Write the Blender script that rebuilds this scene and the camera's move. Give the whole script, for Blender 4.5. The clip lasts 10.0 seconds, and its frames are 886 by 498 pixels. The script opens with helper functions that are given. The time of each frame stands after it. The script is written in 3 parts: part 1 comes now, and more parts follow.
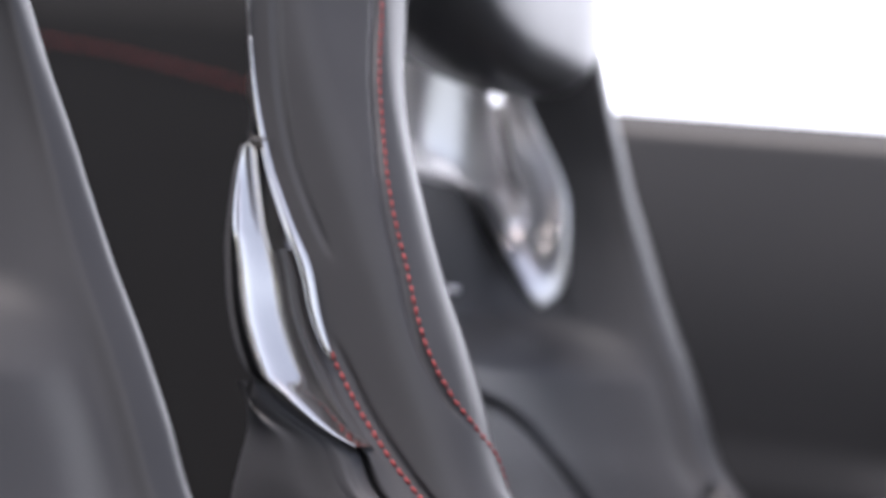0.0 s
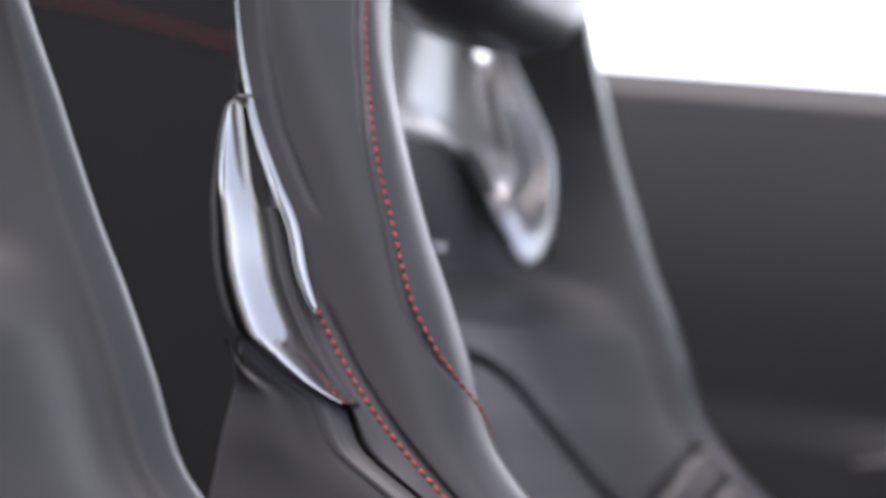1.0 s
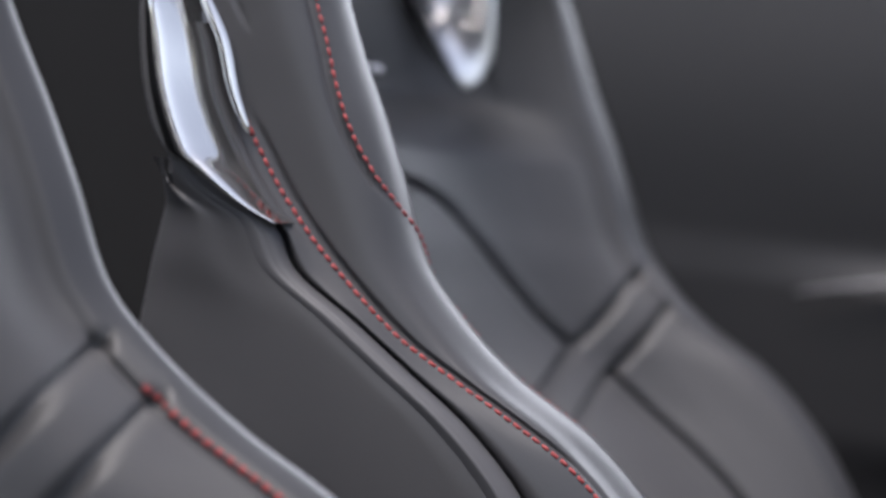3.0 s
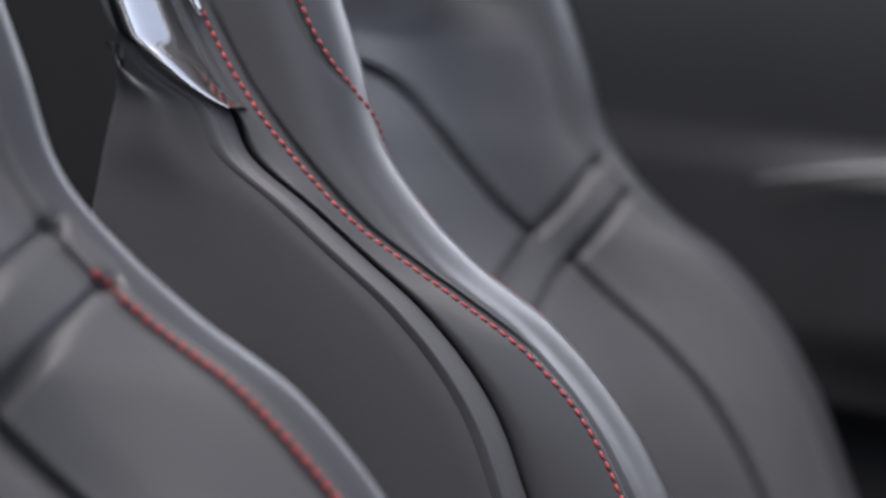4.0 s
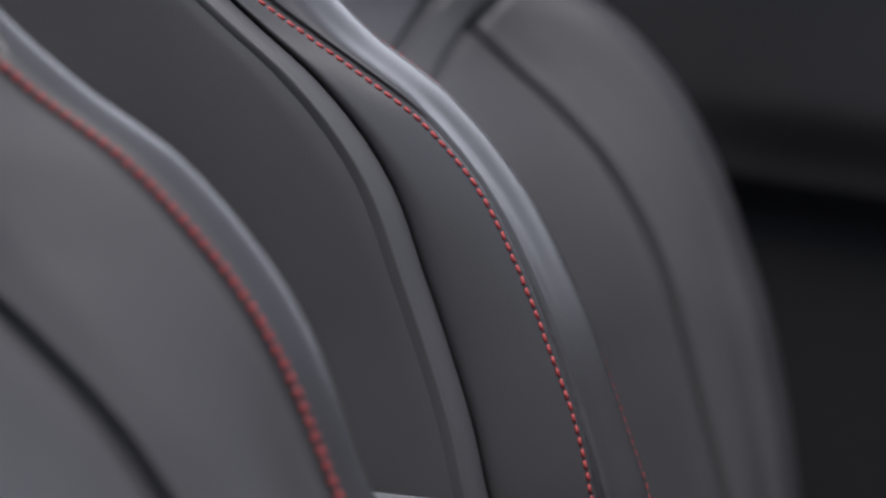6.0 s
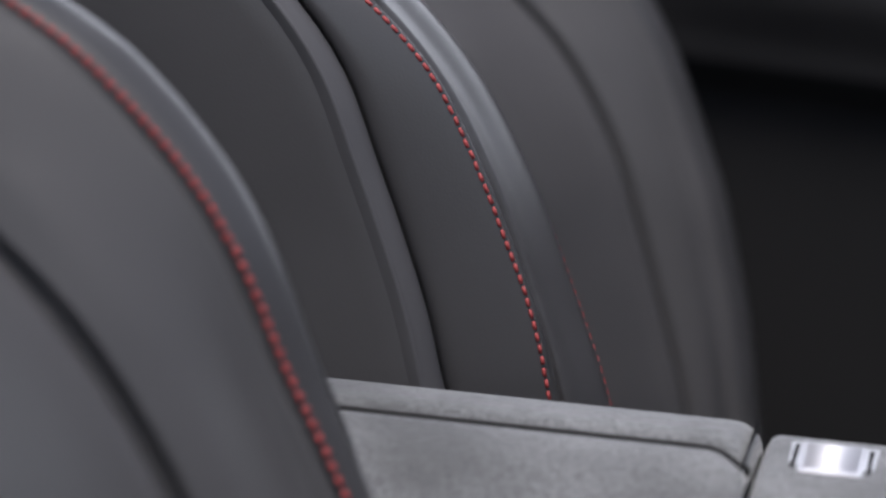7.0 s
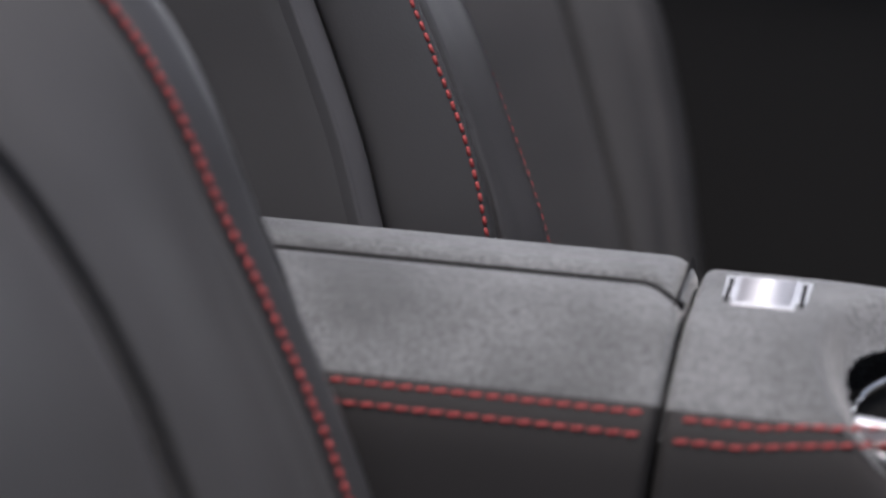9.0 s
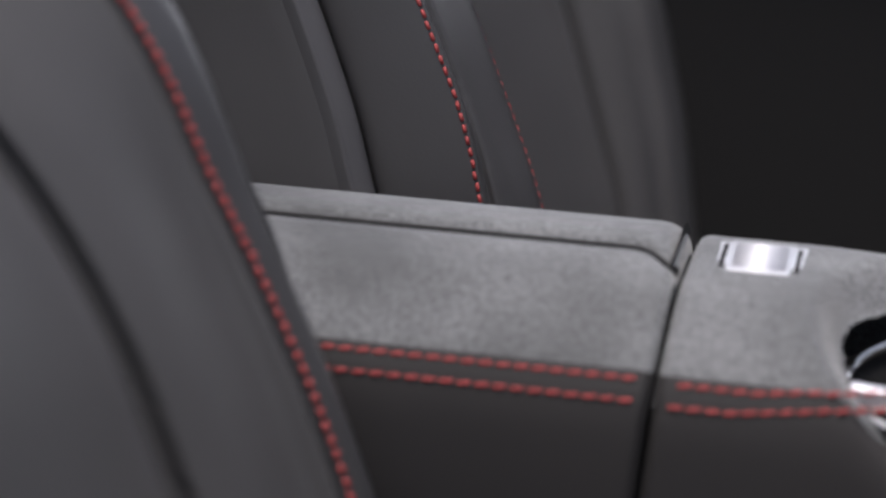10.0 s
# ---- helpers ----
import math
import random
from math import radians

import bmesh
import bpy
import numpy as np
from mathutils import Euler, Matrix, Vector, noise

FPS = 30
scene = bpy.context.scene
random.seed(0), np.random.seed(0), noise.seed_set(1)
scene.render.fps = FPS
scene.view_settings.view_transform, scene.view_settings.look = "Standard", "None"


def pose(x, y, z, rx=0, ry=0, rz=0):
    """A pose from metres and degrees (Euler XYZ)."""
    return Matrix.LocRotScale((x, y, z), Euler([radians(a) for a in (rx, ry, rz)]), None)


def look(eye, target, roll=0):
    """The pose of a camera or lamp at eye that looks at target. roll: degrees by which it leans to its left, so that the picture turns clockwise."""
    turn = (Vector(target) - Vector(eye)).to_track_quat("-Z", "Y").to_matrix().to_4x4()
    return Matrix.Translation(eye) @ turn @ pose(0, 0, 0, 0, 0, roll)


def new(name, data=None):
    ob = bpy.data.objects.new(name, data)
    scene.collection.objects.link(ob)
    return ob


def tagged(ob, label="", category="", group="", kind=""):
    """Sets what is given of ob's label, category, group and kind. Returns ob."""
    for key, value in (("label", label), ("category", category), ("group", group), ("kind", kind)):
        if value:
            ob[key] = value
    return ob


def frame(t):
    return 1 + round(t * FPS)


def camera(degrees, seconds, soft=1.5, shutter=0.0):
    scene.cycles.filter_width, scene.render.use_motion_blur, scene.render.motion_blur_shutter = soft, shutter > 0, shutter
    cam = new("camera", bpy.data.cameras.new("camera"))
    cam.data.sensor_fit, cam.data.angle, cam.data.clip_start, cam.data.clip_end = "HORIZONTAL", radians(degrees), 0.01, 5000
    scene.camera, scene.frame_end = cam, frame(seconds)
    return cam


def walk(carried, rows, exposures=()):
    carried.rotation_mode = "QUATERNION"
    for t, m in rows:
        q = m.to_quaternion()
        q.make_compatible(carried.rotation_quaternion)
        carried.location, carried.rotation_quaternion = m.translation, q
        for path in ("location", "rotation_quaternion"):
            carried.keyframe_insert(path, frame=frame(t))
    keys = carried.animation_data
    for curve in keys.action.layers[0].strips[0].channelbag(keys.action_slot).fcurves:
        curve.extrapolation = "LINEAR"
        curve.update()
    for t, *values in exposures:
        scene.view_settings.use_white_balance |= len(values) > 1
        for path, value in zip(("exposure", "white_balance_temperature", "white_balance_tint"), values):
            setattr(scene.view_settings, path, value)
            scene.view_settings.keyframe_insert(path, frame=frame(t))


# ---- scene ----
FOV = 21.746
# seconds, eye x y z, yaw to the left, tilt up, lean (degrees)
PATH = [
    (0.0, 0.4483, -1.2552, 0.8792, 19.946, 1.543, 6.206),
    (0.5, 0.4487, -1.2572, 0.8794, 19.768, 1.150, 6.103),
    (1.0, 0.4487, -1.2560, 0.8784, 19.495, 0.564, 6.167),
    (1.5, 0.4484, -1.2525, 0.8765, 19.157, -0.201, 6.171),
    (2.0, 0.4479, -1.2473, 0.8741, 18.756, -1.120, 6.155),
    (3.5, 0.4466, -1.2283, 0.8665, 17.102, -4.474, 6.188),
    (4.0, 0.4464, -1.2224, 0.8646, 16.487, -5.791, 6.100),
    (4.5, 0.4466, -1.2171, 0.8632, 15.803, -7.098, 6.193),
    (5.0, 0.4470, -1.2129, 0.8623, 15.086, -8.357, 6.426),
    (5.5, 0.4477, -1.2097, 0.8620, 14.310, -9.747, 6.481),
    (6.8, 0.4506, -1.2062, 0.8633, 12.504, -13.438, 6.304),
    (7.0, 0.4512, -1.2061, 0.8637, 12.249, -13.978, 6.276),
    (7.5, 0.4526, -1.2064, 0.8647, 11.658, -15.186, 6.208),
    (8.0, 0.4540, -1.2068, 0.8655, 11.170, -16.231, 6.158),
    (8.5, 0.4553, -1.2070, 0.8659, 10.758, -17.147, 6.188),
    (9.0, 0.4563, -1.2065, 0.8655, 10.484, -17.890, 6.242),
    (9.5, 0.4569, -1.2045, 0.8638, 10.352, -18.353, 6.144),
    (10.0, 0.4569, -1.2004, 0.8605, 10.304, -18.522, 6.201),
]


def aim(x, y, z, yaw, tilt, lean):
    a, b = radians(yaw), radians(tilt)
    way = Vector((-math.sin(a) * math.cos(b), math.cos(a) * math.cos(b), math.sin(b)))
    return look((x, y, z), Vector((x, y, z)) + way, lean)


cam = camera(FOV, 10.0, soft=2.1)
cam.data.dof.use_dof, cam.data.dof.focus_distance, cam.data.dof.aperture_fstop = True, 0.965, 4.9
walk(cam, [(t, aim(*row)) for t, *row in PATH], exposures=[(0.0, 1.55, 6650, 18), (4.0, 1.45, 6450, 14), (5.5, 1.25, 6400, 14), (10.0, 1.15, 6650, 15)])

# ---------------------------------------------------------------- light
world = bpy.data.worlds.new("overcast_sky")
scene.world = world
world.use_nodes = True
wn, wl = world.node_tree.nodes, world.node_tree.links
sky = wn.new("ShaderNodeTexSky")
sky.sky_type, sky.sun_disc = "NISHITA", False
sky.sun_elevation, sky.sun_rotation = radians(70), radians(209)
cloud = wn.new("ShaderNodeHueSaturation")       # thin high cloud washes the blue out
cloud.inputs["Saturation"].default_value = 0.55
wl.new(sky.outputs["Color"], cloud.inputs["Color"])
wl.new(cloud.outputs["Color"], wn["Background"].inputs["Color"])
wn["Background"].inputs["Strength"].default_value = 0.085
sun = new("sun", bpy.data.lights.new("sun", "SUN"))
sun.data.energy, sun.data.angle, sun.data.color = 1.75, radians(35), (1.0, 0.96, 0.92)
sun.matrix_world = look((-0.42, -0.75, 2.4), (0, 0, 0))


# ---------------------------------------------------------------- materials
def material(name, colour, rough=0.5, metal=0.0, grain=0.0, grain_size=0.001, vary=0.15, vary_size=0.05, sheen=0.0, spec=0.5, emit=0.0):
    m = bpy.data.materials.new(name)
    m.use_nodes = True
    n, l = m.node_tree.nodes, m.node_tree.links
    b = n["Principled BSDF"]
    b.inputs["Roughness"].default_value, b.inputs["Metallic"].default_value = rough, metal
    b.inputs["Specular IOR Level"].default_value = spec
    b.inputs["Sheen Weight"].default_value = sheen
    b.inputs["Sheen Roughness"].default_value = 0.4
    coord = n.new("ShaderNodeTexCoord")
    big = n.new("ShaderNodeTexNoise")
    big.inputs["Scale"].default_value, big.inputs["Detail"].default_value = 1 / vary_size, 5
    l.new(coord.outputs["Object"], big.inputs["Vector"])
    mix = n.new("ShaderNodeMix")
    mix.data_type = "RGBA"
    if sheen:
        # brushed nap: strokes and specks over soft blotches, which also paint in patchy light
        nap = n.new("ShaderNodeTexNoise")
        nap.inputs["Scale"].default_value, nap.inputs["Detail"].default_value = 420, 6
        l.new(coord.outputs["Object"], nap.inputs["Vector"])
        both = n.new("ShaderNodeMath")
        both.operation = "MULTIPLY_ADD"
        both.inputs[1].default_value, both.inputs[2].default_value = 1.35, -0.18
        l.new(nap.outputs["Fac"], both.inputs[0])
        add = n.new("ShaderNodeMath")
        add.operation = "MULTIPLY"
        stretch = n.new("ShaderNodeMapRange")
        stretch.inputs["From Min"].default_value, stretch.inputs["From Max"].default_value = 0.35, 0.65
        stretch.inputs["To Min"].default_value, stretch.inputs["To Max"].default_value = 0.42, 1.58
        l.new(big.outputs["Fac"], stretch.inputs["Value"])
        l.new(both.outputs[0], add.inputs[0])
        l.new(stretch.outputs[0], add.inputs[1])
    dark = [c * (1 - vary) for c in colour]
    light = [min(1, c * (1 + vary)) for c in colour]
    mix.inputs["A"].default_value, mix.inputs["B"].default_value = (*dark, 1), (*light, 1)
    l.new(add.outputs[0] if sheen else big.outputs["Fac"], mix.inputs["Factor"])
    l.new(mix.outputs["Result"], b.inputs["Base Color"])
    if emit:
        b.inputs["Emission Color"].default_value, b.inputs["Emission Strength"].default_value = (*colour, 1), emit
    rr = n.new("ShaderNodeMapRange")
    rr.inputs["To Min"].default_value, rr.inputs["To Max"].default_value = max(0.02, rough - 0.08), min(1, rough + 0.08)
    l.new(big.outputs["Fac"], rr.inputs["Value"])
    l.new(rr.outputs["Result"], b.inputs["Roughness"])
    if grain:
        fine = n.new("ShaderNodeTexVoronoi" if grain_size > 0.0008 and metal == 0 else "ShaderNodeTexNoise")
        fine.inputs["Scale"].default_value = 1 / grain_size
        l.new(coord.outputs["Object"], fine.inputs["Vector"])
        bump = n.new("ShaderNodeBump")
        bump.inputs["Strength"].default_value, bump.inputs["Distance"].default_value = grain, 0.0004
        l.new(fine.outputs[0], bump.inputs["Height"])
        l.new(bump.outputs["Normal"], b.inputs["Normal"])
    return m


INNER = material("mid_grey_leather", (0.080, 0.078, 0.079), 0.46, grain=0.08, grain_size=0.0011, vary=0.08, spec=0.35)
LEATHER = material("grey_leather", (0.056, 0.055, 0.057), 0.34, grain=0.08, grain_size=0.0011, vary=0.08)
SHELL = material("shell_leather", (0.062, 0.061, 0.063), 0.42, grain=0.08, grain_size=0.0011, vary=0.08)
PIPING = material("piping_leather", (0.074, 0.073, 0.077), 0.5, grain=0.06, grain_size=0.0011, vary=0.06)
CHROME = material("satin_chrome", (0.91, 0.89, 0.865), 0.13, 1.0, vary=0.03)
SATIN = material("satin_metal", (0.92, 0.91, 0.91), 0.30, 1.0, vary=0.03)
THREAD = material("red_thread", (0.34, 0.047, 0.046), 0.6, grain=0.4, grain_size=0.0005, vary=0.2, vary_size=0.004)
SUEDE = material("grey_suede", (0.132, 0.136, 0.140), 0.85, grain=0.9, grain_size=0.0007, vary=0.5, vary_size=0.07, sheen=0.4, spec=0.2)
# the console's suede again, its colour darkened for the shade on upright sides
SUEDE_SHADED = material("shaded_suede", (0.025, 0.0232, 0.0236), 0.8, grain=0.3, grain_size=0.0011, vary=0.1)
TRIM = material("dark_trim", (0.014, 0.0135, 0.014), 0.55, grain=0.3, grain_size=0.0015, vary=0.15)
DOORSKIN = material("door_leather", (0.025, 0.0245, 0.0253), 0.5, grain=0.3, grain_size=0.0012, vary=0.12, vary_size=0.12)
CARPET = material("black_carpet", (0.006, 0.006, 0.0063), 0.95, grain=0.6, grain_size=0.002, vary=0.3)
SLAB_GREY = material("slab_grey", (0.05, 0.05, 0.052), 0.9, vary=0.1)
SILVER = material("brushed_silver", (0.70, 0.70, 0.73), 0.5, 1.0, vary=0.05, vary_size=0.004)
GROUND = material("asphalt", (0.11, 0.11, 0.115), 0.85, grain=0.4, grain_size=0.01, vary=0.1, vary_size=0.6)
BODY = material("silver_paint", (0.5, 0.5, 0.52), 0.3, 0.3, vary=0.03)
HANDLE = material("satin_grey", (0.16, 0.16, 0.17), 0.5, 0.2, vary=0.05)


# ---------------------------------------------------------------- mesh helpers
def part(name, bm, mat, parent=None, label="", smooth=True):
    me = bpy.data.meshes.new(name)
    bmesh.ops.recalc_face_normals(bm, faces=bm.faces)
    bm.to_mesh(me)
    bm.free()
    me.materials.append(mat)
    if smooth:
        me.shade_smooth()
    ob = new(name, me)
    ob.parent = parent
    return tagged(ob, label)


def raw(name, verts, faces, mat, parent=None, label="", smooth=True):
    me = bpy.data.meshes.new(name)
    me.from_pydata([tuple(v) for v in verts], [], faces)
    me.materials.append(mat)
    if smooth:
        me.shade_smooth()
    ob = new(name, me)
    ob.parent = parent
    return tagged(ob, label)


def spline(xs, ys):
    """A smooth curve (monotone cubic) through a few knots."""
    xs, ys = np.array(xs, float), np.array(ys, float)
    h, d = np.diff(xs), np.diff(ys) / np.diff(xs)
    m = np.empty_like(ys)
    m[0], m[-1] = d[0], d[-1]
    for i in range(1, len(xs) - 1):
        m[i] = 0 if d[i - 1] * d[i] <= 0 else (h[i - 1] + h[i]) * 3 / ((2 * h[i] + h[i - 1]) / d[i - 1] + (h[i] + 2 * h[i - 1]) / d[i])

    def at(x):
        x = np.clip(x, xs[0], xs[-1])
        k = np.clip(np.searchsorted(xs, x) - 1, 0, len(xs) - 2)
        t = (x - xs[k]) / h[k]
        return (ys[k] * (1 + 2 * t) * (1 - t) ** 2 + h[k] * m[k] * t * (1 - t) ** 2
                + ys[k + 1] * t * t * (3 - 2 * t) + h[k] * m[k + 1] * t * t * (t - 1))
    return at


def rounded_line(points, n):
    """n points spread evenly along a Catmull-Rom curve through the given ones."""
    p = [np.array(q, float) for q in points]
    p = [2 * p[0] - p[1], *p, 2 * p[-1] - p[-2]]
    dense = []
    for i in range(1, len(p) - 2):
        for t in np.linspace(0, 1, 16, endpoint=False):
            a, b, c, e = p[i - 1], p[i], p[i + 1], p[i + 2]
            dense.append(0.5 * (2 * b + (c - a) * t + (2 * a - 5 * b + 4 * c - e) * t * t + (3 * b - a - 3 * c + e) * t ** 3))
    dense.append(p[-2])
    dense = np.array(dense)
    s = np.concatenate([[0], np.cumsum(np.linalg.norm(np.diff(dense, axis=0), axis=1))])
    u = np.linspace(0, s[-1], n)
    return np.stack([np.interp(u, s, dense[:, k]) for k in range(dense.shape[1])], 1)


def grid_mesh(name, rows, mat, parent=None, label="", keep=None, flip=False):
    """A sheet through rows of points; keep(i, j) says which of its faces stay."""
    nr, nc = len(rows), len(rows[0])
    verts = [tuple(v) for r in rows for v in r]
    faces = []
    for i in range(nr - 1):
        for j in range(nc - 1):
            if keep is None or keep(i, j):
                q = (i * nc + j, i * nc + j + 1, (i + 1) * nc + j + 1, (i + 1) * nc + j)
                faces.append(q[::-1] if flip else q)
    used = sorted({v for q in faces for v in q})
    new_index = {v: k for k, v in enumerate(used)}
    ob = raw(name, [verts[v] for v in used], [tuple(new_index[v] for v in q) for q in faces], mat, parent, label)
    if keep is not None:
        # shade the piece as part of its whole sheet, so that neighbours meet without a crease
        g = np.array(rows, float)
        n = np.cross(np.gradient(g, axis=1), np.gradient(g, axis=0)).reshape(-1, 3)
        n = -n if flip else n
        ob.data.normals_split_custom_set_from_vertices([tuple(n[v] / max(np.linalg.norm(n[v]), 1e-12)) for v in used])
    return ob


def box(bm, x0, x1, y0, y1, z0, z1, bevel=0.0):
    r = bmesh.ops.create_cube(bm, size=1, matrix=Matrix.Translation(((x0 + x1) / 2, (y0 + y1) / 2, (z0 + z1) / 2)) @ Matrix.Diagonal((x1 - x0, y1 - y0, z1 - z0, 1)))
    if bevel:
        edges = list({e for v in r["verts"] for e in v.link_edges})
        bmesh.ops.bevel(bm, geom=edges, offset=bevel, segments=4, profile=0.5, affect="EDGES")


def boxed(name, mat, parent, *dims, bevel=0.004, label=""):
    bm = bmesh.new()
    box(bm, *dims, bevel=bevel)
    return part(name, bm, mat, parent, label)


def tube(name, line, radius, mat, parent, sides=8, label=""):
    """A round bar along a line of points."""
    pts = [Vector(p) for p in line]
    verts, faces = [], []
    for i, p in enumerate(pts):
        d = (pts[min(i + 1, len(pts) - 1)] - pts[max(i - 1, 0)]).normalized()
        a = d.cross(Vector((0.3, 1, 0.2))).normalized()
        b = d.cross(a)
        r = radius[i] if hasattr(radius, "__len__") else radius
        verts += [p + (a * math.cos(k * math.tau / sides) + b * math.sin(k * math.tau / sides)) * r for k in range(sides)]
    for i in range(len(pts) - 1):
        for k in range(sides):
            faces.append((i * sides + k, i * sides + (k + 1) % sides, (i + 1) * sides + (k + 1) % sides, (i + 1) * sides + k))
    faces += [tuple(range(sides))[::-1], tuple(range((len(pts) - 1) * sides, len(pts) * sides))]
    return raw(name, verts, faces, mat, parent, label)


def stitches(name, line, normals, mat, parent, pitch=0.0053, length=0.0042, radius=0.0009, lean=0.0):
    """A row of short raised threads along a line, each dipping in at its ends."""
    line, normals = np.array(line, float), np.array(normals, float)
    s = np.concatenate([[0], np.cumsum(np.linalg.norm(np.diff(line, axis=0), axis=1))])
    verts, faces = [], []
    for c in np.arange(pitch / 2, s[-1], pitch):
        at = lambda u: np.array([np.interp(u, s, line[:, k]) for k in range(3)])
        nn = np.array([np.interp(c, s, normals[:, k]) for k in range(3)])
        nn /= np.linalg.norm(nn)
        t = at(min(c + 0.001, s[-1])) - at(max(c - 0.001, 0))
        t /= np.linalg.norm(t)
        w = np.cross(nn, t)
        base = len(verts)
        for u, r, lift in ((-0.5, 0.6, -0.0003), (-0.38, 0.92, 0.0003), (0.0, 1.0, 0.0005), (0.38, 0.92, 0.0003), (0.5, 0.6, -0.0003)):
            p = at(c) + t * u * length + nn * lift + w * u * lean * length
            for k in range(6):
                a = k * math.tau / 6
                verts.append(p + (w * math.cos(a) * 1.1 + nn * math.sin(a) * 0.8) * radius * r)
        for i in range(4):
            for k in range(6):
                faces.append((base + i * 6 + k, base + i * 6 + (k + 1) % 6, base + i * 6 + 6 + (k + 1) % 6, base + i * 6 + 6 + k))
        faces += [tuple(base + k for k in range(6))[::-1], tuple(base + 24 + k for k in range(6))]
    return tagged(raw(name, verts, faces, mat, parent, "row of short red stitches"), kind="stuff")


# ---------------------------------------------------------------- the sports seat
# curves over height: front rim, insert seam, outer stitch line, gap to the shell
RIM_LINE = spline([0.20, 0.30, 0.40, 0.495, 0.548, 0.597, 0.652, 0.693, 0.731, 0.754, 0.775, 0.80, 0.835, 0.864, 0.895, 0.928, 0.976, 1.03, 1.10, 1.17],
             [0.410, 0.385, 0.360, 0.337, 0.317, 0.294, 0.266, 0.238, 0.200, 0.162, 0.136, 0.114, 0.099, 0.086, 0.071, 0.058, 0.042, 0.029, 0.014, -0.002])
INS = spline([0.20, 0.436, 0.494, 0.545, 0.588, 0.649, 0.68, 0.71, 0.733, 0.76, 0.78, 0.80, 0.82, 0.85, 0.88, 0.91, 0.95, 1.17],
             [0.37, 0.318, 0.296, 0.275, 0.256, 0.213, 0.177, 0.132, 0.094, 0.060, 0.038, 0.023, 0.010, -0.007, -0.020, -0.032, -0.045, -0.07])
OUT = spline([0.20, 0.40, 0.50, 0.56, 0.594, 0.641, 0.671, 0.697, 0.722, 0.738, 0.752, 0.768, 0.791, 0.81, 0.842, 0.87, 0.893, 0.913, 0.945, 0.985, 1.02, 1.17],
             [0.385, 0.342, 0.318, 0.300, 0.289, 0.266, 0.249, 0.231, 0.203, 0.175, 0.148, 0.119, 0.090, 0.070, 0.044, 0.028, 0.020, 0.008, -0.009, -0.021, -0.027, -0.05])
GAP = spline([0.20, 0.40, 0.50, 0.564, 0.593, 0.625, 0.658, 0.69, 0.71, 0.735, 0.754, 0.773, 0.794, 0.813, 0.822, 0.833, 0.841],
             [0.345, 0.308, 0.280, 0.254, 0.244, 0.230, 0.214, 0.198, 0.183, 0.156, 0.128, 0.100, 0.068, 0.056, 0.038, 0.020, 0.008])
RIM_OUT = spline([0.20, 0.80, 0.895, 0.928, 0.976, 1.03, 1.10, 1.17], [0.0, 0.0, -0.002, -0.005, -0.013, -0.020, -0.026, -0.03])
LEAN_IN = spline([0.20, 0.93, 0.976, 1.03, 1.10, 1.17], [0.0, 0.0, 0.004, 0.022, 0.042, 0.055])
STATIONS = np.concatenate([np.linspace(0.20, 0.48, 40, endpoint=False), np.linspace(0.48, 0.90, 260, endpoint=False), np.linspace(0.90, 1.17, 60)])


def smooth_step(a, b, v):
    t = np.clip((v - a) / (b - a), 0, 1)
    return t * t * (3 - 2 * t)


BAND_DEPTH = 0.0070
RIM_INNER, RIM_SWELL, BAND_DROP = 0.2055, (0.004, 0.50, 0.58, 0.68, 0.76), 0.0


def RIM(z):
    return RIM_LINE(z) + RIM_SWELL[0] * smooth_step(RIM_SWELL[1], RIM_SWELL[2], z) * (1 - smooth_step(RIM_SWELL[3], RIM_SWELL[4], z))


def seat_section(z):
    """Half a cross-section from the middle of the insert round the rim to the gap at the shell: (x, y), 171 points."""
    e, h, o = RIM(z), INS(z), OUT(z)
    up = smooth_step(0.86, 0.95, z)
    g = GAP(z) if z < 0.81 else o - 0.012
    q, c = e + RIM_OUT(z), LEAN_IN(z)
    soft, d = smooth_step(0.70, 0.80, z) * (1 - smooth_step(0.845, 0.885, z)), e - h       # the shoulders slope in softly
    pts = [(h - 0.034 * (1 - up) * (1 - soft), 0.0)]
    for (x0, y0), (x1, y1) in zip(((h - 0.028 * (1 - up), 0.08), (h - 0.012 * (1 - up), 0.142), (h + 0.002, 0.168 + 0.010 * up - c), (h + (0.45 - 0.14 * smooth_step(0.86, 0.89, z)) * d, 0.184 + 0.010 * up - c)),
                                  ((h + 0.07 * d, 0.06), (h + 0.24 * d, 0.11), (h + 0.50 * d, 0.152), (h + 0.76 * d, 0.182))):
        pts.append((x0 + (x1 - x0) * soft, y0 + (y1 - y0) * soft))
    pts += [(e - 0.014, RIM_INNER - 0.007 + 0.003 * up - c), (e - 0.003, RIM_INNER - c), (0.5 * (e + q) + 0.0045, 0.5 * (RIM_INNER + 0.2425) - 0.7 * c), (q - 0.002, 0.2425 - 0.4 * c),
           (q - 0.30 * (q - o) - 0.002, 0.2515 - 0.15 * c), (o, 0.2555), (0.45 * o + 0.55 * g, 0.2608), (g + 0.003, 0.2622), (g - 0.004, 0.256)]
    line = rounded_line(pts, 900)
    cuts = [0] + [int(np.argmin(np.hypot(line[:, 0] - px, line[:, 1] - py))) for px, py in (pts[3], pts[6], pts[7], pts[10])] + [899]
    u = np.concatenate([np.linspace(cuts[k], cuts[k + 1], n, endpoint=False) for k, n in enumerate((36, 60, 14, 40, 20))] + [[899]])
    return np.stack([np.interp(u, np.arange(900), line[:, k]) for k in (0, 1)], 1)


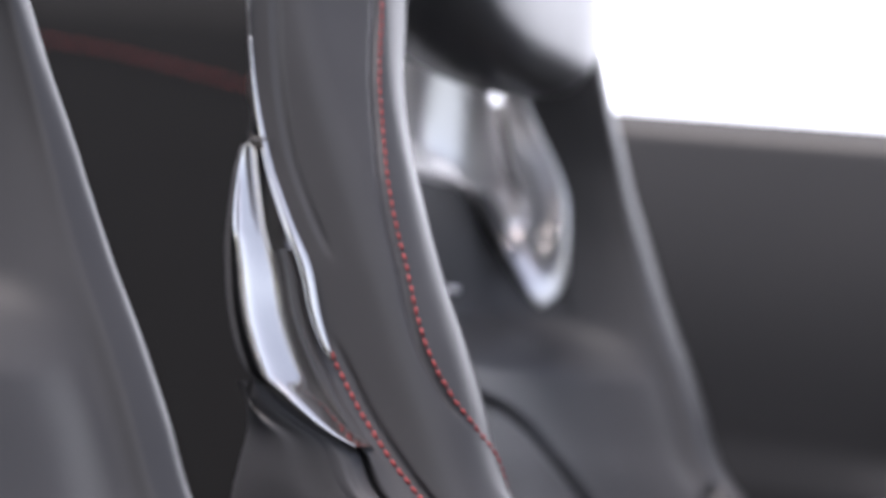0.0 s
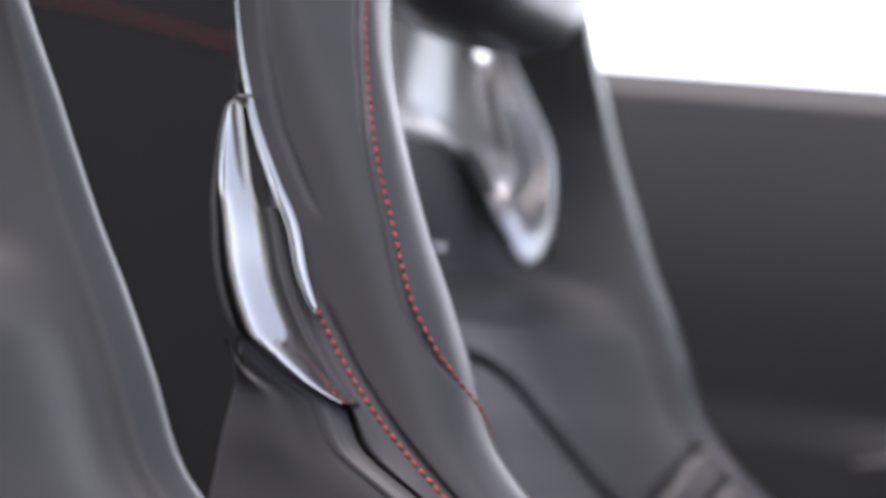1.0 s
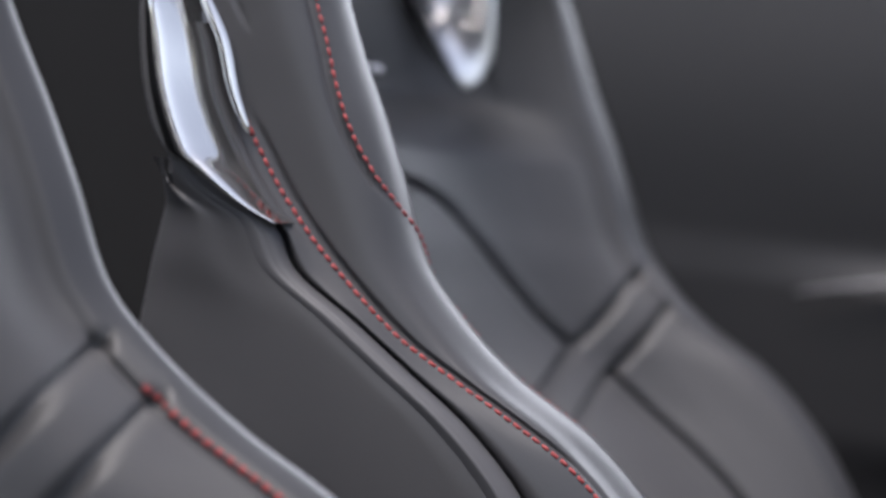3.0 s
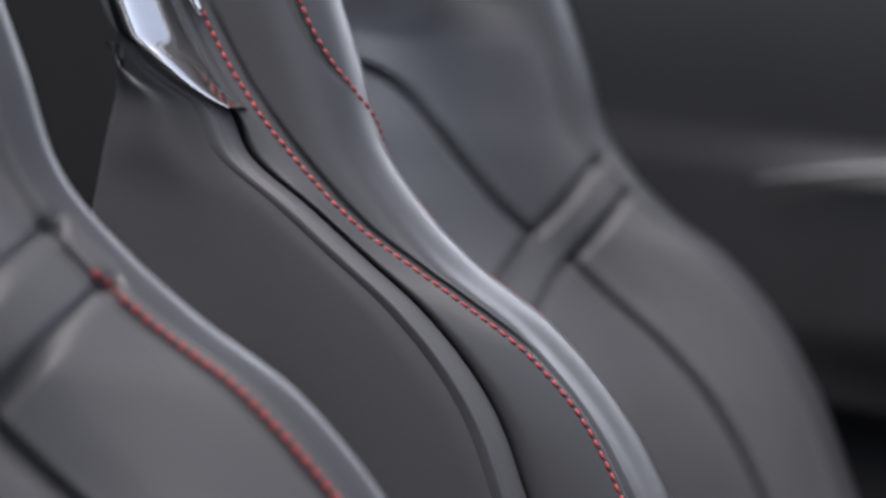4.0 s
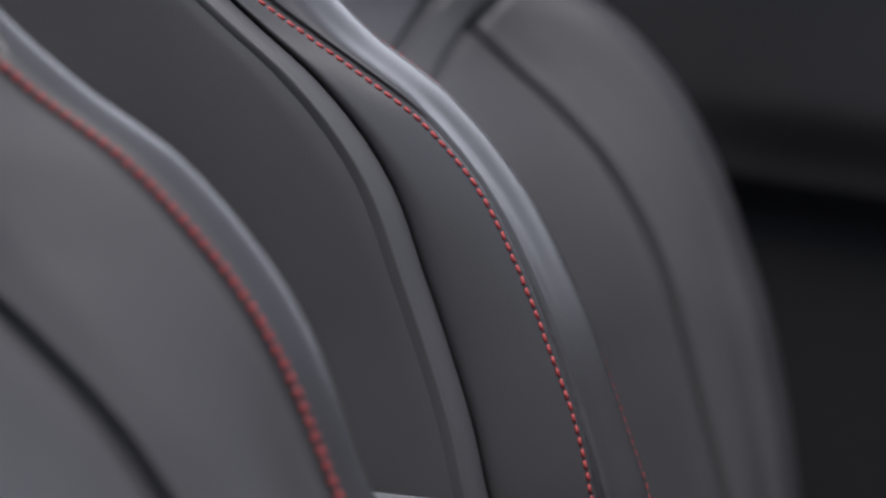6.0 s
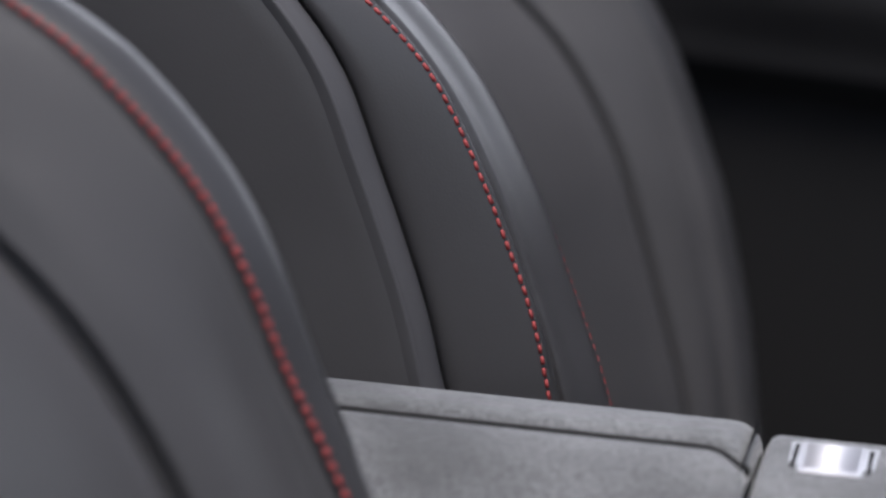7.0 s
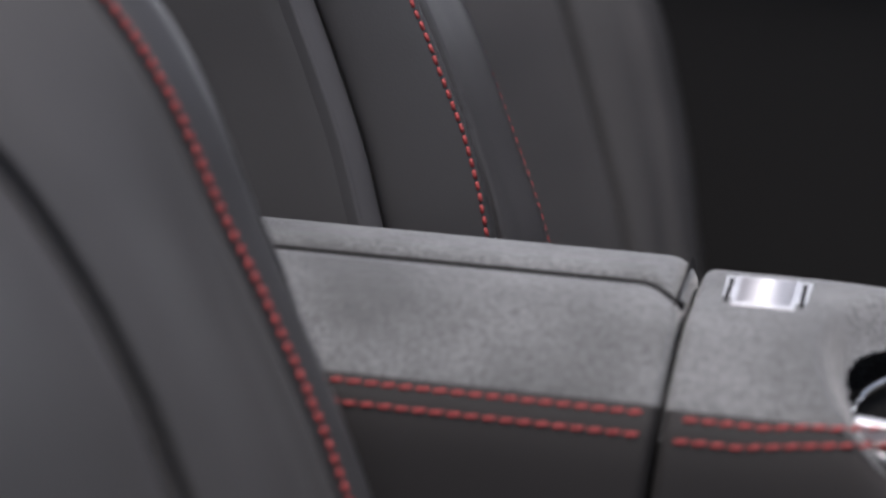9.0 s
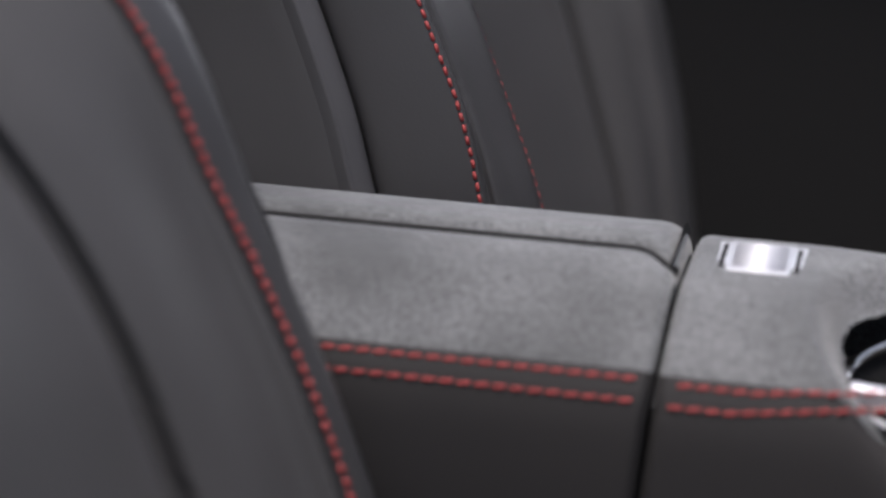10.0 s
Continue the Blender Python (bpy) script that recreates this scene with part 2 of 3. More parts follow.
SECTIONS = np.array([seat_section(z) for z in STATIONS])
SEAM_INS, INNER_EDGE, CREST_MARK, STITCH_OUT = (np.full(len(STATIONS), float(c)) for c in (36, 96, 110, 150))


CREST = CREST_MARK.astype(int)
# stitch on the wing's outer face, which crosses the rim to its inner edge at the shoulder: column over height
STITCH_IN = spline([0.20, 0.56, 0.60, 0.64, 0.775, 0.795, 0.812, 0.827, 0.842, 0.865, 0.905, 0.93, 0.964, 1.0, 1.03, 1.17],
                   [104, 104, 103, 100, 96, 98, 108, 117, 122, 124, 122, 120, 116, 113, 111, 110])(STATIONS)


def band_top(x, y):
    """The shoulder band is a straight strip in side view: height of its upper and lower seam."""
    return 0.785 - BAND_DROP - 1.20 * (0.184 - x - 0.3 * y)


def band_low(x, y):
    return 0.741 - BAND_DROP - 1.20 * (0.184 - x - 0.3 * y)


def groove(d, width, depth):
    return -depth * np.exp(-(d / width) ** 2)


# above the shoulder band the insert's seam runs in and closes as an arch: height and half width
ARCH = rounded_line([(0.700, 0.176), (0.7344, 0.152), (0.7546, 0.132), (0.7774, 0.114), (0.8016, 0.0975), (0.812, 0.091), (0.819, 0.083), (0.8244, 0.0727), (0.828, 0.060), (0.831, 0.035), (0.832, 0.0)], 160)


def relief():
    """How far each point of the half seat stands out, seams sunk in and panels a little padded."""
    S = SECTIONS
    step = np.linalg.norm(np.gradient(S, axis=1), axis=2)
    cols = np.arange(171)[None, :]
    z = STATIONS[:, None]
    y = S[:, :, 1]
    r = np.zeros(S.shape[:2])
    inner = cols < CREST[:, None] - 1
    on = inner & (y < 0.2235)
    fade = np.clip((INNER_EDGE[:, None] + 4 - cols) / 9, 0, 1)
    x = S[:, :, 0]
    up, low = band_top(x, y), band_low(x, y)
    mid, half = (up + low) / 2, (up - low) / 2
    for edge in (up, low):
        r += np.where(on, groove((z - edge) * 0.64, 0.0030, BAND_DEPTH) * fade, 0)
    outside = np.abs(z - mid) > half
    r += np.where(on & ~outside, 0.0015 * (1 - ((z - mid) / half) ** 4), 0) * fade
    above = z > mid
    r += np.where(outside & ~above, groove((cols - SEAM_INS[:, None]) * step, 0.0032, 0.0090), 0)
    for k in np.nonzero((STATIONS > 0.70) & (STATIONS < 0.845))[0]:
        gap = np.hypot(1.25 * (ARCH[:, 0] - STATIONS[k])[None, :], 1.1 * (ARCH[:, 1][None, :] - y[k][:, None])).min(axis=1)
        r[k] += np.where((outside & above & on)[k], groove(gap, 0.0032, 0.0085), 0)
    r += (1 - smooth_step(0.775, 0.79, z) * (1 - smooth_step(0.825, 0.84, z))) * groove((cols - STITCH_IN[:, None]) * step + 0.0035 * np.where(z > 0.80, -1, 1), 0.0018, 0.0030)
    low = 1 - smooth_step(0.845, 0.865, z)
    r += groove((cols - STITCH_OUT[:, None] + 0.0045 / np.maximum(step, 1e-5)) * step, 0.0016, 0.003) * low
    seam2 = smooth_step(0.895, 0.91, z)
    r += groove((S[:, :, 0] - (OUT(STATIONS) + 0.013)[:, None]), 0.0014, 0.002) * seam2 * (cols > CREST[:, None])
    return r


def build_half(sign):
    S = SECTIONS
    R = relief()
    t = np.gradient(S, axis=1)
    t /= np.maximum(np.linalg.norm(t, axis=2, keepdims=True), 1e-9)
    nrm = np.stack([t[:, :, 1], -t[:, :, 0]], 2)          # points out of the seat
    P = S + nrm * R[:, :, None]
    pts = np.stack([P[:, :, 0], sign * P[:, :, 1], np.repeat(STATIONS[:, None], 171, 1)], 2)
    nor = np.stack([nrm[:, :, 0], sign * nrm[:, :, 1], np.zeros(nrm.shape[:2])], 2)
    return pts, nor


def on_sheet(pts, k, c):
    i = int(np.clip(c, 0, 169))
    f = c - i
    return pts[k, i] * (1 - f) + pts[k, i + 1] * f


EDGE_LOW = spline([0.881, 0.902, 0.938, 0.957], [-0.001, -0.016, -0.034, -0.047])
EDGE_UP = spline([0.881, 0.902, 0.943, 0.972, 1.016, 1.05, 1.10, 1.17], [-0.001, 0.006, 0.007, 0.001, -0.024, -0.042, -0.06, -0.09])


def in_opening(x, y, z):
    """Whether a place of the inner face lies inside the opening below the headrest."""
    if z < 0.884:
        return False
    if z < 0.957:
        return EDGE_LOW(z) + 0.003 < x < EDGE_UP(z) - 0.004 and y > 0.14
    return x < EDGE_UP(z) - 0.004


def opening_frame(seat):
    """Bright frame lining the opening between headrest and backrest, drawn down to a tip on either side."""
    out = [(-0.048, 0, 0.957), (-0.048, 0.08, 0.957), (-0.047, 0.130, 0.957), (-0.036, 0.160, 0.940), (-0.014, 0.182, 0.899), (0.003, 0.190, 0.877), (0.010, 0.193, 0.899), (0.009, 0.193, 0.943),
           (0.002, 0.192, 0.972), (-0.022, 0.180, 1.016), (-0.040, 0.168, 1.05), (-0.058, 0.15, 1.10)]
    mid = [(-0.053, 0, 0.976), (-0.053, 0.08, 0.976), (-0.055, 0.126, 0.974), (-0.050, 0.156, 0.958), (-0.040, 0.182, 0.941), (-0.034, 0.190, 0.936), (-0.026, 0.194, 0.938), (-0.022, 0.195, 0.945),
           (-0.028, 0.195, 0.965), (-0.037, 0.188, 0.995), (-0.045, 0.178, 1.03), (-0.062, 0.16, 1.08)]
    deep = [(-0.070, 0, 0.984), (-0.070, 0.08, 0.984), (-0.072, 0.115, 0.984), (-0.056, 0.150, 0.975), (-0.043, 0.185, 0.957), (-0.036, 0.205, 0.948), (-0.028, 0.214, 0.948), (-0.027, 0.218, 0.953),
            (-0.033, 0.225, 0.972), (-0.039, 0.212, 1.0), (-0.047, 0.20, 1.035), (-0.064, 0.18, 1.085)]
    last = [(-0.074, 0, 1.06), (-0.074, 0.08, 1.06), (-0.076, 0.108, 1.09), (-0.060, 0.150, 1.08), (-0.046, 0.188, 1.0), (-0.037, 0.21, 0.953), (-0.029, 0.220, 0.953), (-0.028, 0.224, 0.958),
            (-0.034, 0.230, 0.976), (-0.040, 0.216, 1.004), (-0.048, 0.204, 1.04), (-0.065, 0.184, 1.09)]

    def both(line):
        half = rounded_line(line, 90)
        return np.concatenate([half[::-1] * (1, -1, 1), half[1:]])

    o, m, d, e = (both(q) for q in (out, mid, deep, last))
    rows = []
    for k in range(len(o)):
        lip = o[k] + (o[k] - m[k]) * 0.12
        back = np.array([-0.006, 0.006 * np.sign(o[k][1]), -0.001])
        up = np.array([0.0045, -0.004 * np.sign(o[k][1]) * min(1, abs(o[k][1]) / 0.16), 0.0])
        rows.append(rounded_line([lip + back, o[k], o[k] * 0.75 + m[k] * 0.25 + up, o[k] * 0.35 + m[k] * 0.65 + up * 0.4, m[k], d[k], e[k]], 40))
    return grid_mesh("opening_frame", rows, SATIN, seat, "satin chrome frame of the opening below the headrest")


def chrome_fin(name, seat, sign):
    """Bright outer shoulder trim, bulging out behind the wing."""
    back = spline([0.813, 0.815, 0.822, 0.833, 0.841, 0.86, 0.881, 0.907, 0.929, 0.946, 0.952], [0.060, 0.053, 0.035, 0.015, 0.000, -0.0105, -0.0160, -0.0190, -0.0185, -0.0160, -0.012])
    rows = []
    for z in np.concatenate([np.linspace(0.8135, 0.94, 60), np.linspace(0.942, 0.952, 8)]):
        b = back(z)
        f = max(OUT(z) - 0.002, b + 0.003)
        close = 1 - smooth_step(0.91, 0.952, z)
        w = f - b
        bulge = close * min(1.0, w / 0.03)
        b += 0.0025 * smooth_step(0.835, 0.85, z)
        w = f - b
        prof = [(b + 0.006, 0.248), (b + 0.0005, 0.260), (b, 0.266), (b + 0.06 * w, 0.2705 + 0.002 * bulge), (b + 0.20 * w, 0.2715 + 0.007 * bulge), (b + 0.40 * w, 0.2690 + 0.009 * bulge),
                (b + 0.58 * w, 0.2640 + 0.0050 * bulge), (b + 0.76 * w, 0.2572), (b + 0.90 * w, 0.2535), (f, 0.247)]
        rows.append([(x, sign * y, z) for x, y in rounded_line(prof, 44)])
    edge = [(OUT(z) + 0.0008, sign * (0.2565 + 0.005 * (1 - smooth_step(0.90, 0.95, z))), z) for z in np.linspace(0.852, 1.0, 50)]
    tube("strap_edge", edge, [0.0004 + 0.0030 * math.sin(math.pi * (k / 49) ** 0.5) for k in range(50)], CHROME, seat, label="thin bright edge strip")
    fin = grid_mesh(name, rows, CHROME, seat, "polished chrome shoulder trim", flip=sign < 0)
    lip = []
    for z in np.linspace(0.830, 0.947, 50):
        b = min(back(z), 0.0035)
        lip.append([(x, sign * y, z) for x, y in rounded_line(((b + 0.008, 0.245), (b - 0.0005, 0.258), (b - 0.0014, 0.265), (b + 0.0008, 0.2695), (b + 0.0045, 0.268)), 16)])
    grid_mesh("trim_edge", lip, SHELL, seat, flip=sign < 0)
    return fin


def shell_back(z):
    return np.interp(z, [0.2, 0.45, 0.756, 0.785, 0.819, 0.835, 0.86, 1.17], [0.04, -0.012, -0.009, -0.005, 0.002, 0.004, -0.02, -0.075])


def make_shell(seat):
    """Hard back shell: side panel with a front flange, turning round to a flat back."""
    for sign, nm in ((-1, "side_panel"), (1, "side_panel")):
        rows, flange = [], []
        for z in np.concatenate([np.linspace(0.20, 0.72, 60, endpoint=False), np.linspace(0.72, 0.836, 50)]):
            g, b = GAP(z), shell_back(z)
            w = g - b
            fl = min(0.013, 0.5 * w)
            edge = g - fl
            deep = max(w - fl, 0.004)
            b -= 0.002
            prof = [(edge + 0.003, 0.2716), (edge - 0.002, 0.2722), (edge - 0.012, 0.2738), (b + 0.60 * deep, 0.2765), (b + 0.36 * deep, 0.2755), (b + 0.16 * deep, 0.2705), (b + 0.04 * deep, 0.2610),
                    (b, 0.2500), (b - 0.002, 0.232), (b - 0.010, 0.20)]
            fall = smooth_step(0.69, 0.836, z)                       # leans in towards the shoulder
            rows.append([(x - 0.010 * fall * (1 - v), sign * (y - 0.022 * fall * (1 - v) ** 1.5), z) for (x, y), v in ((q, min(1, max(0, (q[0] - b) / deep))) for q in rounded_line(prof, 40))])
            pr = 1 - 0.8 * smooth_step(0.70, 0.79, z)                # the rolled edge dies out towards the shoulder
            fp = [(g - 0.010, 0.248), (g - 0.003, 0.258), (g - 0.0005, 0.2645), (g - 0.0025, 0.2695), (g - 0.007, 0.2712 + 0.0023 * pr), (edge + 0.45 * fl, 0.2718 + 0.0026 * pr), (edge + 0.002, 0.2722 + 0.0014 * pr), (edge - 0.004, 0.2715)]
            flange.append([(x, sign * y, z) for x, y in rounded_line(fp, 30)])
        grid_mesh(nm, rows, SHELL, seat, "smooth dark leather side panel", flip=sign > 0)
        grid_mesh("flange", flange, PIPING, seat, flip=sign > 0)
    rows = []
    for z in np.linspace(0.20, 0.905, 60):
        b = shell_back(z) - 0.012
        w = 0.23 - 0.05 * smooth_step(0.80, 0.86, z)
        rows.append([(b - (0.03 - 0.02 * smooth_step(0.78, 0.86, z)) * (1 - (y / w) ** 2), y, z) for y in np.linspace(-w, w, 24)])
    grid_mesh("back_panel", rows, SHELL, seat)


def make_seat(red_far_rim):
    seat = new("sports_seat")
    halves = {s: build_half(s) for s in (-1, 1)}
    n = len(STATIONS)

    def in_band(i, j):
        z, y = STATIONS[i], SECTIONS[i, j, 1]
        x = SECTIONS[i, j, 0]
        return band_low(x, y) < z < band_top(x, y) and j < CREST[i] - 2 and y < 0.2235

    def half_column(j):
        return 169 - j if j < 170 else j - 170

    def opened(i, j):
        return j < CREST[i] and in_opening(SECTIONS[i, j, 0], SECTIONS[i, j, 1], STATIONS[i])

    for s in (-1, 1):
        pts, nor = halves[s]
        fl = s < 0
        grid_mesh("shoulder_band", pts, INNER, seat, keep=in_band, flip=fl)
        grid_mesh("inner_bolster", pts, INNER, seat, "padded grey leather bolster", flip=fl,
                  keep=lambda i, j: SEAM_INS[i] <= j < INNER_EDGE[i] and not in_band(i, j) and not opened(i, j))
        grid_mesh("rim_panel", pts, LEATHER, seat, flip=fl, keep=lambda i, j: INNER_EDGE[i] <= j < STITCH_OUT[i] and not in_band(i, j) and not opened(i, j))
        grid_mesh("outer_panel", pts, LEATHER, seat, flip=fl, keep=lambda i, j: j >= STITCH_OUT[i] and STATIONS[i] < 0.90)
        # closing strip behind the wing strap
        strap = [[(OUT(z) + 0.0015, s * 0.258, z), (OUT(z) - 0.006, s * 0.245, z), (OUT(z) - 0.008, s * 0.215, z), (OUT(z) - 0.002, s * 0.188, z)] for z in np.linspace(0.86, 1.17, 40)]
        grid_mesh("strap_back", strap, LEATHER, seat, flip=fl)
        rows = [k for k in range(n) if 0.30 < STATIONS[k] and (STATIONS[k] < 0.768 or not red_far_rim)]
        mark = STITCH_IN
        if s < 0 or red_far_rim:
            stitches("rim_stitching", [on_sheet(pts, k, mark[k]) for k in rows], [on_sheet(nor, k, mark[k]) for k in rows], THREAD, seat, radius=0.0012 if red_far_rim else 0.00075, length=0.0036 if red_far_rim else 0.0041)
        rows = [k for k in range(n) if 0.30 < STATIONS[k] < 0.862]
        if not red_far_rim:
            stitches("bolster_stitching", [on_sheet(pts, k, STITCH_OUT[k]) for k in rows], [on_sheet(nor, k, STITCH_OUT[k]) for k in rows], THREAD, seat, radius=0.0008)
        chrome_fin("shoulder_trim", seat, s)
    left, right = halves[-1][0], halves[1][0]
    whole = np.concatenate([left[:, ::-1][:, :-1], right], 1)
    grid_mesh("insert", whole, INNER, seat, "grey leather centre insert",
              keep=lambda i, j: half_column(j) < SEAM_INS[i] and not in_band(i, half_column(j)) and not opened(i, half_column(j)))
    opening_frame(seat)
    make_shell(seat)
    # dark panel added behind the opening: hides the sky, gives the hole its shade
    boxed("opening_shade", TRIM, seat, -0.086, -0.080, -0.112, 0.112, 0.93, 1.15, bevel=0.003)
    # headrest
    bm = bmesh.new()
    bmesh.ops.create_uvsphere(bm, u_segments=48, v_segments=32, radius=1)
    for v in bm.verts:
        c = v.co
        q = [math.copysign(abs(a) ** 0.62, a) for a in c]
        v.co = (q[0] * 0.048 - 0.006 - 0.018 * q[2], q[1] * 0.142, q[2] * 0.078 + 1.088 + 0.02 * abs(q[1]) ** 3)
    part("headrest", bm, LEATHER, seat, "rounded leather headrest pad")
    bm = bmesh.new()
    box(bm, -0.028, -0.012, 0.034, 0.052, 0.890, 0.895, bevel=0.002)
    part("clip", bm, SILVER, seat, "small bright metal clip")
    # seat cushion with side bolsters
    rows = []
    for x in np.linspace(0.18, 0.86, 40):
        lip = 0.05 * smooth_step(0.74, 0.86, x)
        pr = [(0, 0.285), (0.10, 0.287), (0.165, 0.295), (0.20, 0.335), (0.235, 0.352), (0.262, 0.33), (0.272, 0.27), (0.272, 0.16)]
        half = rounded_line(pr, 30)
        rows.append([(x, -y, z - lip) for y, z in half[::-1]] + [(x, y, z - lip) for y, z in half[1:]])
    grid_mesh("cushion", rows, LEATHER, seat, "leather seat cushion", flip=True)
    boxed("seat_base", TRIM, seat, 0.12, 0.8, -0.22, 0.22, 0.10, 0.2, bevel=0.02)
    return seat


far_seat = make_seat(False)
tagged(far_seat, "grey leather sports seat with red stitching and chrome shoulder trim", "car seat", "front seats")
RIM_INNER, RIM_SWELL, BAND_DROP = 0.2190, (0.008, 0.62, 0.70, 0.74, 0.81), 0.010     # its rim is a little narrower and fuller
SEAM_INS += 4
STITCH_IN = STITCH_IN - 4
BAND_DEPTH = 0.0045
SECTIONS = np.array([seat_section(z) for z in STATIONS])
near_seat = make_seat(True)
near_seat.matrix_world = pose(0.0028, -0.72, -0.0087, 0, -2.5, 0)
tagged(near_seat, "grey leather sports seat with a red stitched rim", "car seat", "front seats")


# ---------------------------------------------------------------- centre console
def con_z(x):
    return 0.5855 + 0.072 * (x - 0.235)


LID = [(-0.288, -0.085), (-0.290, -0.055), (-0.298, -0.030), (-0.315, -0.014), (-0.335, -0.0040), (-0.352, 0.000), (-0.366, 0.0008), (-0.3725, -0.0004), (-0.3750, -0.0030), (-0.3756, -0.0150)]
SIDE_LINE = [(-0.3806, -0.0150), (-0.3812, -0.0046), (-0.3842, -0.0014), (-0.395, -0.0008), (-0.412, -0.0045), (-0.428, -0.0125), (-0.4395, -0.0205), (-0.4465, -0.0285),
             (-0.4505, -0.038), (-0.4525, -0.055), (-0.4525, -0.088), (-0.448, -0.096)]


def turn_seam(x, y, z):
    """Near the lid's end its seam and edge sweep round towards the side."""
    t = float(smooth_step(0.376, 0.3985, x)) if x < 0.399 else 0.0
    w = float(smooth_step(-0.33, -0.379, y) if y > -0.379 else smooth_step(-0.425, -0.379, y))
    return x, y - 0.013 * t * t * w, z - 0.003 * t * t * w


def console_rows(line, xs, n, end_round=0.0, end_x=None, dip=None):
    rows = []
    for x in xs:
        pr = rounded_line(line, n)
        shrink = 0.0
        if end_round and abs(x - end_x) < end_round:
            q = 1 - abs(x - end_x) / end_round
            shrink = end_round * (1 - math.sqrt(max(0, 1 - q * q)))
        row = []
        for y, dz in pr:
            z = con_z(x) + dz
            cy, cz = -0.37, con_z(x) - 0.06
            v = Vector((0, y - cy, z - cz))
            v *= max(0.0, (v.length - shrink) / max(v.length, 1e-6))
            px, py, pz = x, cy + v.y, cz + v.z
            px, py, pz = turn_seam(px, py, pz)
            if dip:
                px, py, pz = dip(px, py, pz)
            row.append((px, py, pz))
        rows.append(row)
    return rows


def console_stitch(parent, x0, x1, dz, rise):
    line, nrm = [], []
    pr = rounded_line(SIDE_LINE, 200)
    k = int(np.argmin(np.abs(pr[:, 1] - dz) + 9 * (pr[:, 0] > -0.43)))
    t = pr[k + 1] - pr[k - 1]
    nn = np.array([0, -abs(t[1]), abs(t[0])]) / np.linalg.norm(t)
    for x in np.linspace(x0, x1, 40):
        kk = int(np.argmin(np.abs(pr[:, 1] - (dz + rise(x))) + 9 * (pr[:, 0] > -0.42)))
        line.append((x, pr[kk, 0], con_z(x) + pr[kk, 1]))
        nrm.append(nn)
    stitches("side_stitching", line, nrm, THREAD, parent, pitch=0.0064, length=0.0052, radius=0.0008, lean=0.12)


armrest = tagged(new("armrest"), "grey suede centre armrest with double red stitching", "armrest")
xs = np.concatenate([np.linspace(-0.10, 0.37, 48, endpoint=False), np.linspace(0.37, 0.3985, 24)])
grid_mesh("lid", console_rows(LID, xs, 50, 0.012, 0.3985), SUEDE, armrest, "suede lid with a sunk seam", flip=True)
upper = rounded_line(SIDE_LINE, 140)
split = int(np.argmin(np.abs(upper[:, 1] + 0.0265) + 9 * (upper[:, 0] > -0.43)))
rows = np.array(console_rows(SIDE_LINE, xs, 140, 0.004, 0.3985))
grid_mesh("upper_side", rows, SUEDE, armrest, flip=True, keep=lambda i, j: j < split)
grid_mesh("lower_side", rows, SUEDE_SHADED, armrest, "lower side in suede darkened for shade", flip=True, keep=lambda i, j: j >= split)
console_stitch(armrest, 0.10, 0.393, -0.0285, lambda x: 0.0)
console_stitch(armrest, 0.10, 0.393, -0.0355, lambda x: 0.0)
# black strip sunk in the lid's groove to paint the shade there
groove_run = [turn_seam(x, -0.3783, con_z(x) - 0.0034) for x in np.linspace(0.05, 0.3975, 90)]
tube("lid_groove_shade", groove_run, 0.0021, CARPET, armrest, label="dark strip for the shade in the groove beside the lid")
end = [[(0.3955, y, con_z(0.4) + dz) for y, dz in rounded_line(LID[:-2] + SIDE_LINE[2:], 80)], [(0.3955, -0.37, con_z(0.4) - 0.05)] * 80]
grid_mesh("end_cap", end, TRIM, armrest)

console = tagged(new("console_front"), "grey suede console front with a bright switch and a cup recess", "car console")
CUP = (0.5105, -0.405)


def dip(x, y, z):
    """Rolls the cover down into the cup recess."""
    d = math.hypot(x - CUP[0], y - CUP[1])
    s = float(1 - smooth_step(0.048, 0.070, d))
    return x, y, z - 0.016 * s * s - 0.010 * float(smooth_step(0.44, 0.60, x))


xs2 = np.concatenate([np.linspace(0.4005, 0.42, 16, endpoint=False), np.linspace(0.42, 0.64, 150)])
FULL = [(-0.288, -0.085), (-0.290, -0.055), (-0.298, -0.034), (-0.315, -0.018), (-0.335, -0.0080), (-0.352, -0.0050), (-0.375, -0.0045), (-0.395, -0.0045), (-0.412, -0.0075), (-0.428, -0.0140)] + SIDE_LINE[6:]
pr = rounded_line(FULL, 200)
split2 = int(np.argmin(np.abs(pr[:, 1] + 0.0265) + 9 * (pr[:, 0] > -0.43)))
rows = np.array(console_rows(FULL, xs2, 200, 0.005, 0.4005, dip))


def off_cup(i, j):
    p = (rows[i, j] + rows[i + 1, j + 1]) / 2
    return math.hypot(p[0] - CUP[0], p[1] - CUP[1]) > 0.0490


grid_mesh("top_cover", rows, SUEDE, console, flip=True, keep=lambda i, j: j < split2 and off_cup(i, j))
grid_mesh("lower_side", rows, SUEDE_SHADED, console, "lower side in suede darkened for shade", flip=True, keep=lambda i, j: j >= split2 and off_cup(i, j))
console_stitch(console, 0.407, 0.63, -0.0295, lambda x: 0.085 * max(0, x - 0.43))
console_stitch(console, 0.405, 0.63, -0.0365, lambda x: 0.125 * max(0, x - 0.43))
end = [[(0.4035, y, con_z(0.405) + dz - 0.002) for y, dz in rounded_line(FULL, 80)], [(0.4035, -0.37, con_z(0.4) - 0.05)] * 80]
grid_mesh("end_cap", end, TRIM, console)
